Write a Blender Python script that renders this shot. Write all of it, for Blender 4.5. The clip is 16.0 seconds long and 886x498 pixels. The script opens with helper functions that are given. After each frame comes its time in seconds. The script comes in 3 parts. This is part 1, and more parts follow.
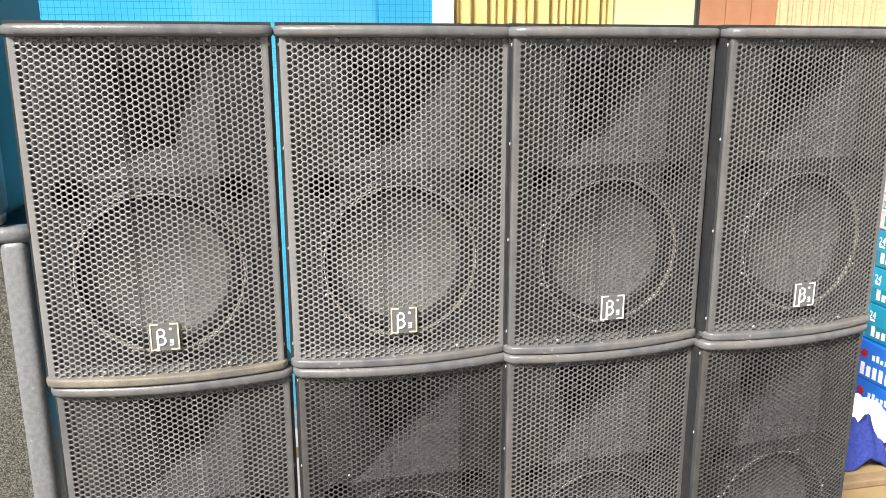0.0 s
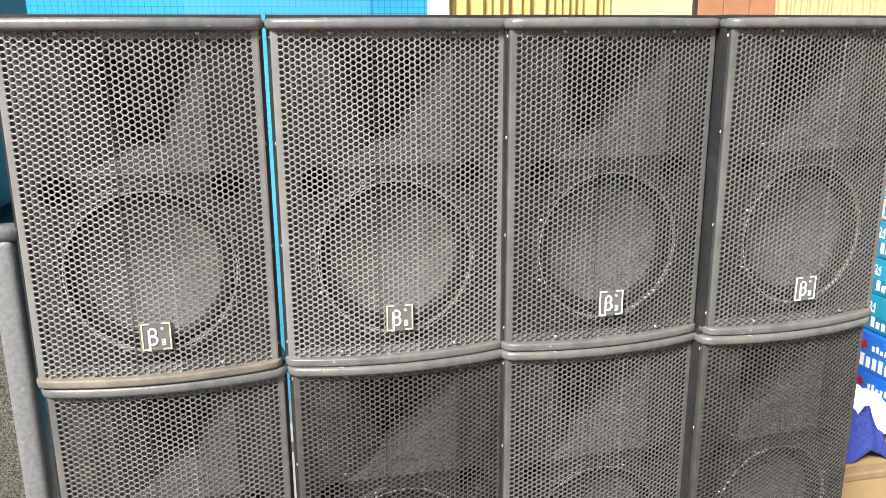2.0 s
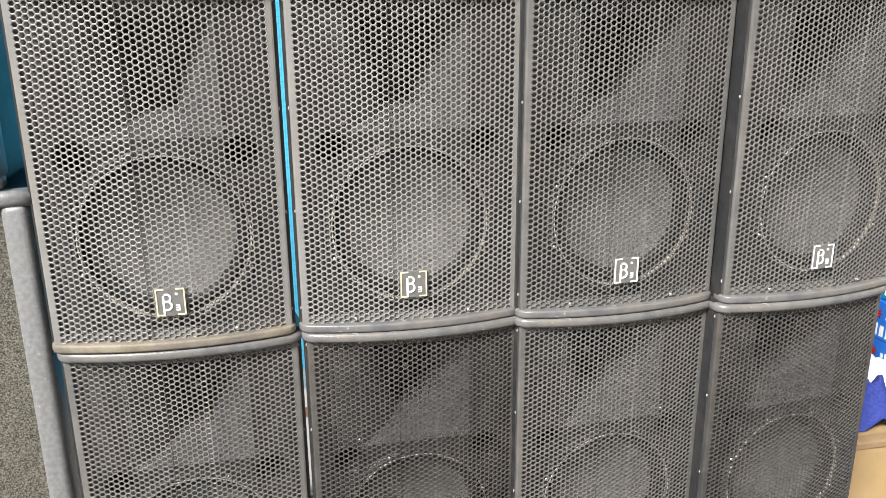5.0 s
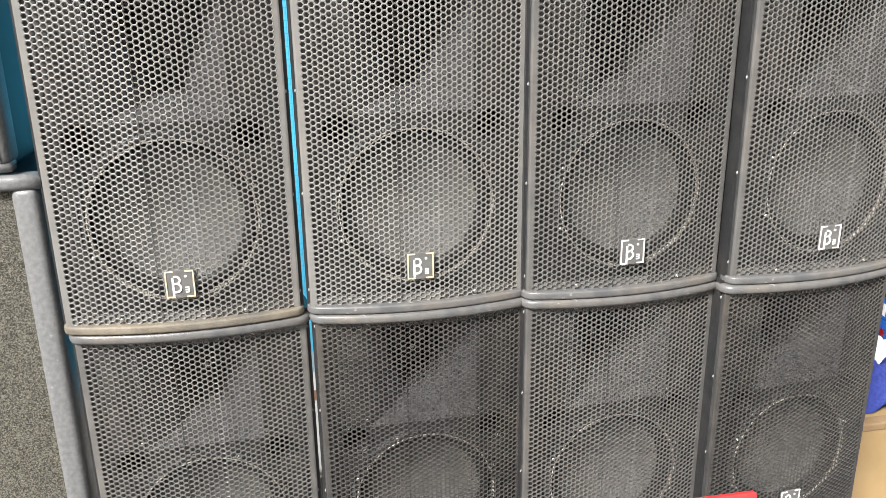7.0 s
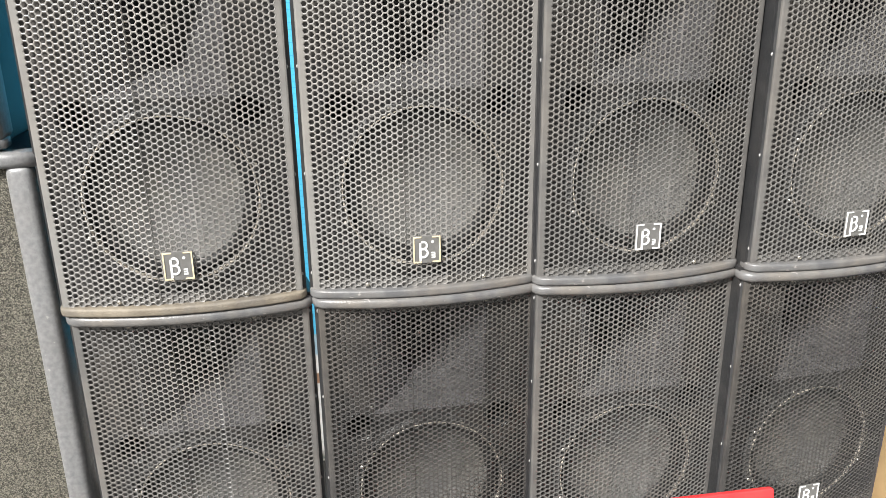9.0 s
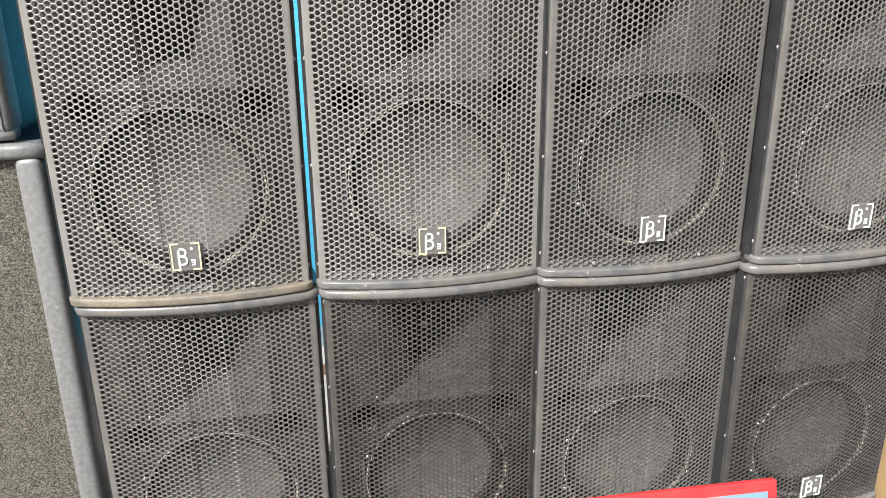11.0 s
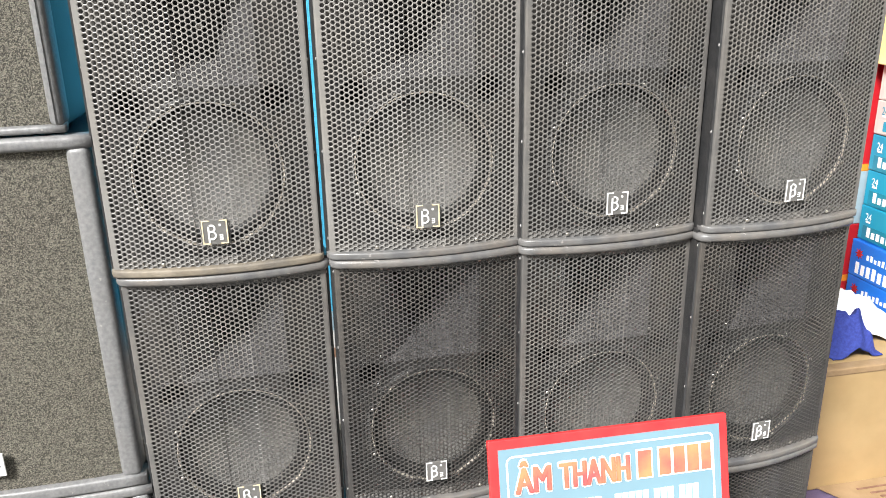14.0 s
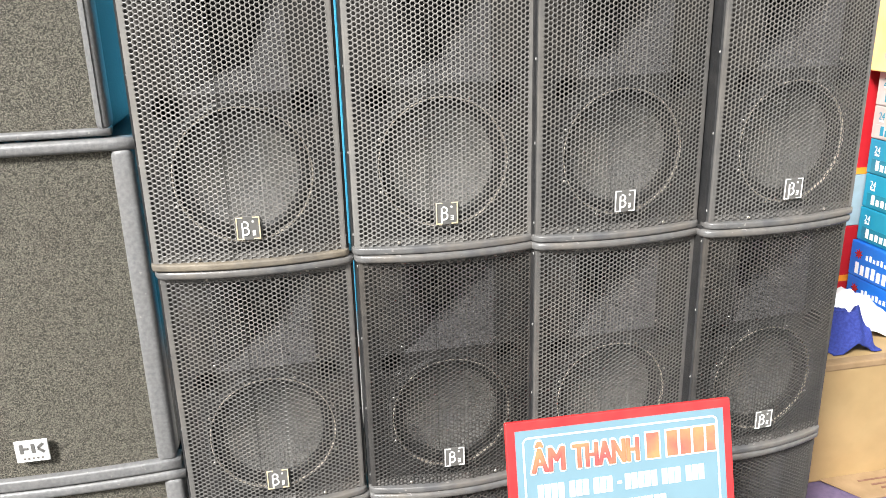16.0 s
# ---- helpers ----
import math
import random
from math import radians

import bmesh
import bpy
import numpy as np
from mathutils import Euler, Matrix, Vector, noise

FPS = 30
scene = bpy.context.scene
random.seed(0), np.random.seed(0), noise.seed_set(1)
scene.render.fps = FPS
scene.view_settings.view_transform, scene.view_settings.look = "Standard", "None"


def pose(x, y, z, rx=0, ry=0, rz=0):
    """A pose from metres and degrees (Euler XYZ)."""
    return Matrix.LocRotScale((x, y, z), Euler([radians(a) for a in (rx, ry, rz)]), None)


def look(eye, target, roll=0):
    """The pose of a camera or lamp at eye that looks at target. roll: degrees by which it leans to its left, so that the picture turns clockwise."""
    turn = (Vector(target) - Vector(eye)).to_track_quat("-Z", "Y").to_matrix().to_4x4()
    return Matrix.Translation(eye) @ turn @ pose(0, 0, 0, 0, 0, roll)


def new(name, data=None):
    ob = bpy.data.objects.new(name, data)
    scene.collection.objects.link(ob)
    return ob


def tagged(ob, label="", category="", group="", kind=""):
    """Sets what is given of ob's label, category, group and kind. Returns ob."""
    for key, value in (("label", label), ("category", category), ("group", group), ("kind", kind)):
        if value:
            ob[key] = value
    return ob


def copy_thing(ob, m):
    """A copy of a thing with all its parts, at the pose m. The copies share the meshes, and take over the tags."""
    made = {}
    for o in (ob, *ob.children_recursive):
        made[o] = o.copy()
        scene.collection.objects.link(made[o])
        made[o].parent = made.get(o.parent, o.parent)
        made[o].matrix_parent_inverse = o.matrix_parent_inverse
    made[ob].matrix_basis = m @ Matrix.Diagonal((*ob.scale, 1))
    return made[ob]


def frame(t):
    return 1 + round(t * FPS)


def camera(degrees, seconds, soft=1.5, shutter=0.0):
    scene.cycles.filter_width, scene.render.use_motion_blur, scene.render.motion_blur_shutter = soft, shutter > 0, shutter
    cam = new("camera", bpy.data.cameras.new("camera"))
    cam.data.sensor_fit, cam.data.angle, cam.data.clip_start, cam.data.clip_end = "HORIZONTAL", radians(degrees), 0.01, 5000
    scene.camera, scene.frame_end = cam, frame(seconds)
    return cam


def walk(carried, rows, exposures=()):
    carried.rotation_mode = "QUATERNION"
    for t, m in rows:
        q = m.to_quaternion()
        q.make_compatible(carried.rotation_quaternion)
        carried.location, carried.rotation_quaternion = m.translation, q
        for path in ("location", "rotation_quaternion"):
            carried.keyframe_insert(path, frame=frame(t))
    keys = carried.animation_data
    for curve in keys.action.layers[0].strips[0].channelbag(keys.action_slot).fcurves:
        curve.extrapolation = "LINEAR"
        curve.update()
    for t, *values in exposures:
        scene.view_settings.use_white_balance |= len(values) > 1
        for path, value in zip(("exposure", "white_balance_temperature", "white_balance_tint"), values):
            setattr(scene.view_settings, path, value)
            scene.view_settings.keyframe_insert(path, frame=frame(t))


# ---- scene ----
cam = camera(58.5, 16.0, soft=0.65)
PATH = [
    (0, (0.374, -1.299, 1.624), (0.781, 0.602, 1.156), -0.1),
    (0.5, (0.365, -1.299, 1.633), (0.785, 0.601, 1.172), -0.2),
    (1, (0.368, -1.3, 1.633), (0.798, 0.596, 1.165), -0.6),
    (1.5, (0.378, -1.286, 1.633), (0.8, 0.609, 1.151), -0.5),
    (2, (0.382, -1.276, 1.631), (0.793, 0.617, 1.135), -0.4),
    (2.5, (0.385, -1.269, 1.628), (0.78, 0.623, 1.115), -0.5),
    (3, (0.382, -1.263, 1.632), (0.774, 0.625, 1.101), -0.4),
    (3.5, (0.386, -1.264, 1.626), (0.775, 0.62, 1.082), -0.5),
    (4, (0.382, -1.265, 1.629), (0.772, 0.614, 1.064), -0.5),
    (6.5, (0.371, -1.271, 1.619), (0.738, 0.607, 1.037), -0.5),
    (7, (0.376, -1.275, 1.621), (0.737, 0.596, 1.014), -0.8),
    (7.5, (0.39, -1.265, 1.615), (0.746, 0.606, 1.007), -0.7),
    (8, (0.399, -1.242, 1.61), (0.74, 0.629, 0.99), -0.7),
    (8.5, (0.405, -1.234, 1.61), (0.724, 0.633, 0.968), -0.7),
    (9, (0.403, -1.232, 1.61), (0.715, 0.633, 0.957), -0.7),
    (11.5, (0.398, -1.247, 1.61), (0.692, 0.615, 0.94), -0.8),
    (12, (0.381, -1.272, 1.61), (0.679, 0.59, 0.945), -1.3),
    (12.5, (0.347, -1.333, 1.612), (0.664, 0.526, 0.945), -1.6),
    (13, (0.332, -1.386, 1.616), (0.668, 0.47, 0.95), -1.6),
    (13.5, (0.328, -1.416, 1.621), (0.681, 0.439, 0.961), -1.4),
    (14, (0.327, -1.44, 1.618), (0.693, 0.415, 0.965), -1.1),
    (14.5, (0.321, -1.466, 1.616), (0.689, 0.387, 0.959), -1.2),
    (15, (0.309, -1.491, 1.618), (0.679, 0.362, 0.964), -1.0),
    (15.5, (0.293, -1.517, 1.62), (0.66, 0.342, 0.98), -1.0),
    (16, (0.28, -1.532, 1.618), (0.637, 0.334, 0.993), -1.4),
]
walk(cam, [(t, look(eye, target, roll)) for t, eye, target, roll in PATH], [(0.0, 0.92), (16.0, 0.92)])

# ---- light ----
SUN_EL, SUN_AZ = radians(43), radians(222)
world = bpy.data.worlds.new("sky")
scene.world = world
world.use_nodes = True
wn = world.node_tree.nodes
sky = wn.new("ShaderNodeTexSky")
sky.sky_type, sky.sun_disc, sky.sun_elevation, sky.sun_rotation = "NISHITA", False, SUN_EL, SUN_AZ
sky.air_density, sky.dust_density = 1.2, 4.0
wn["Background"].inputs["Strength"].default_value = 0.06
grey = wn.new("ShaderNodeHueSaturation")
grey.inputs["Saturation"].default_value = 0.3
world.node_tree.links.new(sky.outputs["Color"], grey.inputs["Color"])
world.node_tree.links.new(grey.outputs["Color"], wn["Background"].inputs["Color"])
sun = new("sun", bpy.data.lights.new("sun", "SUN"))
sun.data.energy, sun.data.angle, sun.data.color = 5.0, radians(15), (1.0, 0.985, 0.965)
sun.matrix_world = look((-4.6, -5.6, 8.0), (0.5, 0, 1.0))
# Area lamp added behind the foil to lift it above the sky's own light.
back = new("foil_daylight", bpy.data.lights.new("foil_daylight", "AREA"))
back.data.shape, back.data.size, back.data.size_y, back.data.energy = "RECTANGLE", 1.6, 2.6, 13.0
back.matrix_world = look((0.06, 1.75, 1.2), (0.06, 0.0, 1.2))


# ---- materials ----
def mat(name, a, b=None, rough=0.5, metal=0.0, scale=60.0, bump=0.0, bump_scale=None, spec=0.5, hard=0.15, detail=5.0, stain=None, stain_scale=6.0, stain_amount=0.35, vary=0.0, wear=None):
    """Two colours mixed by fine noise, a broad stain, and relief."""
    m = bpy.data.materials.new(name)
    m.use_nodes = True
    n, l = m.node_tree.nodes, m.node_tree.links
    p = n["Principled BSDF"]
    co = n.new("ShaderNodeTexCoord").outputs["Object"]
    fine = n.new("ShaderNodeTexNoise")
    fine.inputs["Scale"].default_value, fine.inputs["Detail"].default_value = scale, detail
    l.new(co, fine.inputs["Vector"])
    ramp = n.new("ShaderNodeValToRGB")
    ramp.color_ramp.elements[0].position, ramp.color_ramp.elements[1].position = 0.5 - hard, 0.5 + hard
    b = b or tuple(c * 1.25 for c in a)
    ramp.color_ramp.elements[0].color, ramp.color_ramp.elements[1].color = (*a, 1), (*b, 1)
    l.new(fine.outputs["Fac"], ramp.inputs["Fac"])
    colour = ramp.outputs["Color"]
    if stain:
        broad = n.new("ShaderNodeTexNoise")
        broad.inputs["Scale"].default_value, broad.inputs["Detail"].default_value = stain_scale, 6.0
        broad.inputs["Roughness"].default_value = 0.65
        l.new(co, broad.inputs["Vector"])
        r2 = n.new("ShaderNodeValToRGB")
        r2.color_ramp.elements[0].position, r2.color_ramp.elements[1].position = 0.45, 0.72
        r2.color_ramp.elements[0].color, r2.color_ramp.elements[1].color = (0, 0, 0, 1), (stain_amount,) * 3 + (1,)
        l.new(broad.outputs["Fac"], r2.inputs["Fac"])
        mix = n.new("ShaderNodeMix")
        mix.data_type = "RGBA"
        mix.inputs["B"].default_value = (*stain, 1)
        sockets = [s for s in mix.inputs if s.type == "RGBA"]
        l.new(r2.outputs["Color"], mix.inputs["Factor"])
        l.new(colour, sockets[0])
        sockets[1].default_value = (*stain, 1)
        colour = [s for s in mix.outputs if s.type == "RGBA"][0]
    if wear:
        chips = n.new("ShaderNodeTexNoise")
        chips.inputs["Scale"].default_value, chips.inputs["Detail"].default_value = 75.0, 4.0
        l.new(co, chips.inputs["Vector"])
        r3 = n.new("ShaderNodeValToRGB")
        r3.color_ramp.elements[0].position, r3.color_ramp.elements[1].position = 0.68, 0.705
        r3.color_ramp.elements[0].color, r3.color_ramp.elements[1].color = (0, 0, 0, 1), (0.8, 0.8, 0.8, 1)
        l.new(chips.outputs["Fac"], r3.inputs["Fac"])
        worn = n.new("ShaderNodeMix")
        worn.data_type = "RGBA"
        pair = [s for s in worn.inputs if s.type == "RGBA"]
        l.new(r3.outputs["Color"], worn.inputs["Factor"])
        l.new(colour, pair[0])
        pair[1].default_value = (*wear, 1)
        colour = [s for s in worn.outputs if s.type == "RGBA"][0]
    if vary:
        info = n.new("ShaderNodeObjectInfo")
        hsv = n.new("ShaderNodeHueSaturation")
        rng = n.new("ShaderNodeMapRange")
        rng.inputs["To Min"].default_value, rng.inputs["To Max"].default_value = 1 - vary, 1 + vary
        l.new(info.outputs["Random"], rng.inputs["Value"])
        l.new(rng.outputs["Result"], hsv.inputs["Value"])
        l.new(colour, hsv.inputs["Color"])
        colour = hsv.outputs["Color"]
    l.new(colour, p.inputs["Base Color"])
    p.inputs["Roughness"].default_value, p.inputs["Metallic"].default_value = rough, metal
    p.inputs["Specular IOR Level"].default_value = spec
    if bump:
        rel = n.new("ShaderNodeTexNoise")
        rel.inputs["Scale"].default_value, rel.inputs["Detail"].default_value = bump_scale or scale * 4, 3.0
        l.new(co, rel.inputs["Vector"])
        bn = n.new("ShaderNodeBump")
        bn.inputs["Strength"].default_value, bn.inputs["Distance"].default_value = bump, 0.002
        l.new(rel.outputs["Fac"], bn.inputs["Height"])
        l.new(bn.outputs["Normal"], p.inputs["Normal"])
    return m


DUST = (0.19, 0.165, 0.135)
# Three grille tones, pale to dark, picked per cabinet in the stack.
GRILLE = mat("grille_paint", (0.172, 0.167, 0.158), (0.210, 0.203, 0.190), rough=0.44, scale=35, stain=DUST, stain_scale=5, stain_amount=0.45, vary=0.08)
GRILLE_MID = mat("grille_mid_tone", (0.097, 0.094, 0.090), (0.126, 0.122, 0.115), rough=0.40, scale=35, stain=DUST, stain_scale=5, stain_amount=0.4, vary=0.08)
GRILLE_DARK = mat("grille_dark_tone", (0.048, 0.046, 0.044), (0.066, 0.063, 0.060), rough=0.24, scale=35, stain=DUST, stain_scale=4, stain_amount=0.35, vary=0.12)
DUSTY_LIP = mat("dusty_lip", (0.16, 0.135, 0.10), (0.22, 0.19, 0.145), rough=0.65, scale=45, bump=0.4, bump_scale=300, stain=(0.09, 0.085, 0.08), stain_scale=14, stain_amount=0.7)
LIP = mat("black_cabinet_paint", (0.10, 0.101, 0.103), (0.14, 0.139, 0.137), rough=0.33, scale=50, bump=0.24, bump_scale=380, stain=DUST, stain_scale=11, stain_amount=0.6, wear=(0.33, 0.31, 0.29))
LEDGE = mat("dusty_grille_ledge", (0.14, 0.137, 0.132), (0.19, 0.183, 0.172), rough=0.5, scale=45, stain=DUST, stain_scale=9, stain_amount=0.6)
BODY = mat("cabinet_side_paint", (0.02, 0.021, 0.022), (0.032, 0.032, 0.033), rough=0.32, scale=50, bump=0.25, bump_scale=500, stain=(0.09, 0.08, 0.07), stain_amount=0.3)
BAFFLE = mat("baffle_paint", (0.034, 0.033, 0.033), (0.050, 0.048, 0.047), rough=0.5, scale=40, stain=DUST, stain_scale=9, stain_amount=0.3)
HORN = mat("horn_plastic", (0.13, 0.127, 0.13), (0.157, 0.153, 0.157), rough=0.32, spec=0.6, scale=25, stain=(0.2, 0.18, 0.16), stain_scale=7, stain_amount=0.3)
CONE = mat("paper_cone", (0.15, 0.15, 0.146), (0.19, 0.187, 0.18), rough=0.6, scale=70, bump=0.3, stain=(0.32, 0.31, 0.24), stain_scale=5, stain_amount=0.5)
RUBBER = mat("surround_rubber", (0.028, 0.028, 0.028), (0.04, 0.04, 0.039), rough=0.5, scale=50)
STEEL = mat("worn_steel", (0.34, 0.32, 0.29), (0.48, 0.45, 0.40), rough=0.42, metal=0.9, scale=90)
FLANGE = mat("flange_black", (0.045, 0.046, 0.048), (0.07, 0.07, 0.07), rough=0.32, scale=40, stain=(0.05, 0.048, 0.045), stain_scale=8, stain_amount=0.4)
ZINC = mat("zinc_plating", (0.40, 0.40, 0.39), (0.52, 0.52, 0.50), rough=0.4, metal=0.5, scale=90)
FRAME = mat("cast_frame", (0.04, 0.04, 0.04), (0.06, 0.059, 0.057), rough=0.4, scale=60)
EDGE = mat("frame_bare_edge", (0.62, 0.55, 0.46), (0.80, 0.73, 0.64), rough=0.35, metal=0.3, scale=120)
BADGE = mat("badge_plate", (0.12, 0.117, 0.11), (0.15, 0.147, 0.14), rough=0.35, scale=80)
WHITE = mat("badge_white", (0.78, 0.78, 0.76), (0.85, 0.85, 0.83), rough=0.4, scale=60)
GOLD = mat("badge_gold", (0.62, 0.52, 0.33), (0.72, 0.62, 0.42), rough=0.4, scale=60)


# ---- mesh helpers ----
def mesh_from(name, verts, faces, material=None, smooth=False):
    me = bpy.data.meshes.new(name)
    me.from_pydata(verts, [], faces)
    me.update()
    if material:
        me.materials.append(material)
    if smooth:
        me.polygons.foreach_set("use_smooth", [True] * len(me.polygons))
    return me


def part(name, bm, material, parent, label="", smooth=False):
    """Links a bmesh, or a mesh, as one mesh object under a thing."""
    if isinstance(bm, bpy.types.Mesh):
        me = bm
    else:
        me = bpy.data.meshes.new(name)
        bmesh.ops.recalc_face_normals(bm, faces=bm.faces)
        bm.to_mesh(me)
        bm.free()
    if not me.materials:
        me.materials.append(material)
    if smooth:
        me.polygons.foreach_set("use_smooth", [True] * len(me.polygons))
    ob = new(name, me)
    ob.parent = parent
    if label:
        ob["label"] = label
    return ob


def box(x0, x1, y0, y1, z0, z1, bevel=0.0, seg=2, bm=None):
    own = bm is None
    b = bmesh.new()
    bmesh.ops.create_cube(b, size=1, matrix=Matrix.Translation(((x0 + x1) / 2, (y0 + y1) / 2, (z0 + z1) / 2)) @ Matrix.Diagonal((x1 - x0, y1 - y0, z1 - z0, 1)))
    if bevel:
        bmesh.ops.bevel(b, geom=b.edges[:], offset=bevel, segments=seg, affect="EDGES", profile=0.5)
    if own:
        return b
    tmp = bpy.data.meshes.new("tmp")
    b.to_mesh(tmp)
    b.free()
    bm.from_mesh(tmp)
    bpy.data.meshes.remove(tmp)
    return bm


def lathe(profile, n=56, cx=0.0, cz=0.0):
    """Turns (radius, y) about the y axis through (cx, cz)."""
    verts, faces = [], []
    for r, y in profile:
        for k in range(n):
            a = 2 * math.pi * k / n
            verts.append((cx + r * math.cos(a), y, cz + r * math.sin(a)))
    for j in range(len(profile) - 1):
        for k in range(n):
            k2 = (k + 1) % n
            faces.append((j * n + k, j * n + k2, (j + 1) * n + k2, (j + 1) * n + k))
    return verts, faces


def sweep(points, section, closed_ends=True):
    """Runs a closed (u, v) section along points in the xy plane: u outwards (-y side), v up."""
    verts, faces, m = [], [], len(section)
    for i, (x, y) in enumerate(points):
        x0, y0 = points[max(i - 1, 0)]
        x1, y1 = points[min(i + 1, len(points) - 1)]
        d = math.hypot(x1 - x0, y1 - y0)
        nx, ny = (y1 - y0) / d, -(x1 - x0) / d
        for u, v in section:
            verts.append((x + nx * u, y + ny * u, v))
    for i in range(len(points) - 1):
        for j in range(m):
            j2 = (j + 1) % m
            faces.append((i * m + j, i * m + j2, (i + 1) * m + j2, (i + 1) * m + j))
    if closed_ends:
        faces.append(tuple(range(m)))
        faces.append(tuple(range((len(points) - 1) * m, len(points) * m)))
    return verts, faces


def rounded(u0, u1, v0, v1, r, seg=4):
    """A closed rectangle section with rounded corners."""
    out = []
    for cu, cv, a0 in ((u1 - r, v1 - r, 0), (u0 + r, v1 - r, 90), (u0 + r, v0 + r, 180), (u1 - r, v0 + r, 270)):
        for k in range(seg + 1):
            a = radians(a0 + 90 * k / seg)
            out.append((cu + r * math.cos(a), cv + r * math.sin(a)))
    return out


def bm_of(verts, faces):
    bm = bmesh.new()
    me = mesh_from("tmp", verts, faces)
    bm.from_mesh(me)
    bpy.data.meshes.remove(me)
    return bm


# ---- the loudspeaker: sizes ----
W, H, D = 0.376, 0.567, 0.36
HW = W / 2
BULGE, FOLD, FOLD_Y = 0.026, 0.033, -0.0205
COL, ROW = 0.00840, 0.00970


def arc(x, bulge=BULGE, hw=HW):
    return -bulge * (1 - (x / hw) ** 2)


def sheet(x):
    """The folded front sheet: a flat middle strip and two wings bent back."""
    a = abs(x)
    wing = FOLD_Y + max(0.0, a - FOLD) / (0.184 - FOLD) * (0.001 - FOLD_Y)
    return wing + 0.0028 * min(1.0, max(0.0, (FOLD + 0.0015 - a) / 0.003))


def grille_mesh():
    """A folded sheet with staggered six-sided holes, each with a rim of real depth."""
    verts, faces = [], []
    cell, hole, deep = COL / 1.5, COL / 1.5 * 0.735, 0.0016
    cols, rows = 42, 55
    x0, z0 = -(cols - 1) * COL / 2, 0.0195
    for i in range(cols):
        for j in range(rows):
            x, z = x0 + i * COL, z0 + j * ROW + (ROW / 2 if i % 2 else 0)
            if z > 0.556:
                continue
            base = len(verts)
            for r, back in ((cell, -0.0006), (hole, 0), (hole, deep)):
                for k in range(6):
                    px, pz = x + r * math.cos(k * math.pi / 3), z + r * math.sin(k * math.pi / 3)
                    verts.append((px, sheet(px) + back, pz))
            for k in range(6):
                k2 = (k + 1) % 6
                faces.append((base + k, base + k2, base + 6 + k2, base + 6 + k))
                faces.append((base + 6 + k, base + 6 + k2, base + 12 + k2, base + 12 + k))
        if i in (0, cols - 1):
            s = -1 if i == 0 else 1
            x = x0 + i * COL
            for j in range(rows + 1):
                z = z0 + (j - 0.5) * ROW + (ROW / 2 if i % 2 else 0)
                base = len(verts)
                for px, pz in ((x + s * cell / 2, z), (x + s * cell, z - ROW / 2), (x + s * cell, z + ROW / 2)):
                    verts.append((px, sheet(px), pz))
                faces.append((base, base + 1, base + 2))
    for s in (-1, 1):
        xe = s * ((cols - 1) * COL / 2 + cell)
        run = [(xe, sheet(xe)), (s * 0.1840, sheet(s * 0.184)), (s * 0.1866, 0.0022), (s * 0.1874, 0.005)]
        base = len(verts)
        for x, y in run:
            verts += [(x, y, 0.012), (x, y, 0.555)]
        for k in range(len(run) - 1):
            faces.append((base + 2 * k, base + 2 * k + 1, base + 2 * k + 3, base + 2 * k + 2))
    return mesh_from("grille", verts, faces, GRILLE)


def baffle_mesh(y=0.004):
    """The front board with its cut-outs."""
    bm = bmesh.new()

    def loop(pts):
        vs = [bm.verts.new((x, y, z)) for x, z in pts]
        return [bm.edges.new((vs[k], vs[(k + 1) % len(vs)])) for k in range(len(vs))]

    edges = loop([(-0.184, 0.008), (0.184, 0.008), (0.184, 0.559), (-0.184, 0.559)])
    edges += loop([(-0.098, 0.337), (0.098, 0.337), (0.098, 0.544), (-0.098, 0.544)])
    for cx, cz, r, n in ((0, 0.1785, 0.1365, 56), (-0.1255, 0.311, 0.0245, 20), (0.1255, 0.311, 0.0245, 20)):
        edges += loop([(cx + r * math.cos(2 * math.pi * k / n), cz + r * math.sin(2 * math.pi * k / n)) for k in range(n)])
    bmesh.ops.triangle_fill(bm, use_beauty=True, use_dissolve=False, edges=edges)
    for f in bm.faces:
        f.normal_update()
        if f.normal.y > 0:
            f.normal_flip()
    return bm


def horn_mesh(y=0.004):
    """A flare from the wide mouth to a deep throat that narrows downwards: four curved walls that meet in sharp creases."""
    n, deep, around = 14, 0.078, ((-1, -1), (1, -1), (1, 1), (-1, 1))
    rings = [[(sx * hx, yy, 0.4405 + sz * hz) for sx, sz in around] for hx, hz, yy in ((0.1005, 0.1062, y + 0.0004), (0.1000, 0.1056, y - 0.0006), (0.0980, 0.1036, y - 0.0007))]
    # Throat shaped wider at the top: its dark hollow stands for the shaded upper wall.
    for k in range(n + 1):
        t = k / n
        low, top = 0.027 + 0.070 * (1 - t) ** 1.5, 0.066 + 0.031 * (1 - t) ** 1.5
        lo, hi = 0.338 + 0.030 * t, 0.508 + 0.035 * (1 - t)
        rings.append([(sx * (top if sz > 0 else low), y + deep * t, hi if sz > 0 else lo) for sx, sz in around])
    for low, top, lo, hi, yy in ((0.026, 0.064, 0.369, 0.507, 0.085), (0.020, 0.046, 0.374, 0.495, 0.168)):
        rings.append([(sx * (top if sz > 0 else low), y + yy, hi if sz > 0 else lo) for sx, sz in around])
    faces = [(j * 4 + k, j * 4 + (k + 1) % 4, j * 4 + 4 + (k + 1) % 4, j * 4 + 4 + k) for j in range(len(rings) - 1) for k in range(4)]
    me = mesh_from("horn", [v for ring in rings for v in ring], faces, HORN, True)
    for e in me.edges:
        a, b = sorted(e.vertices)
        e.use_edge_sharp = b - a == 4 or b < 16
    return me


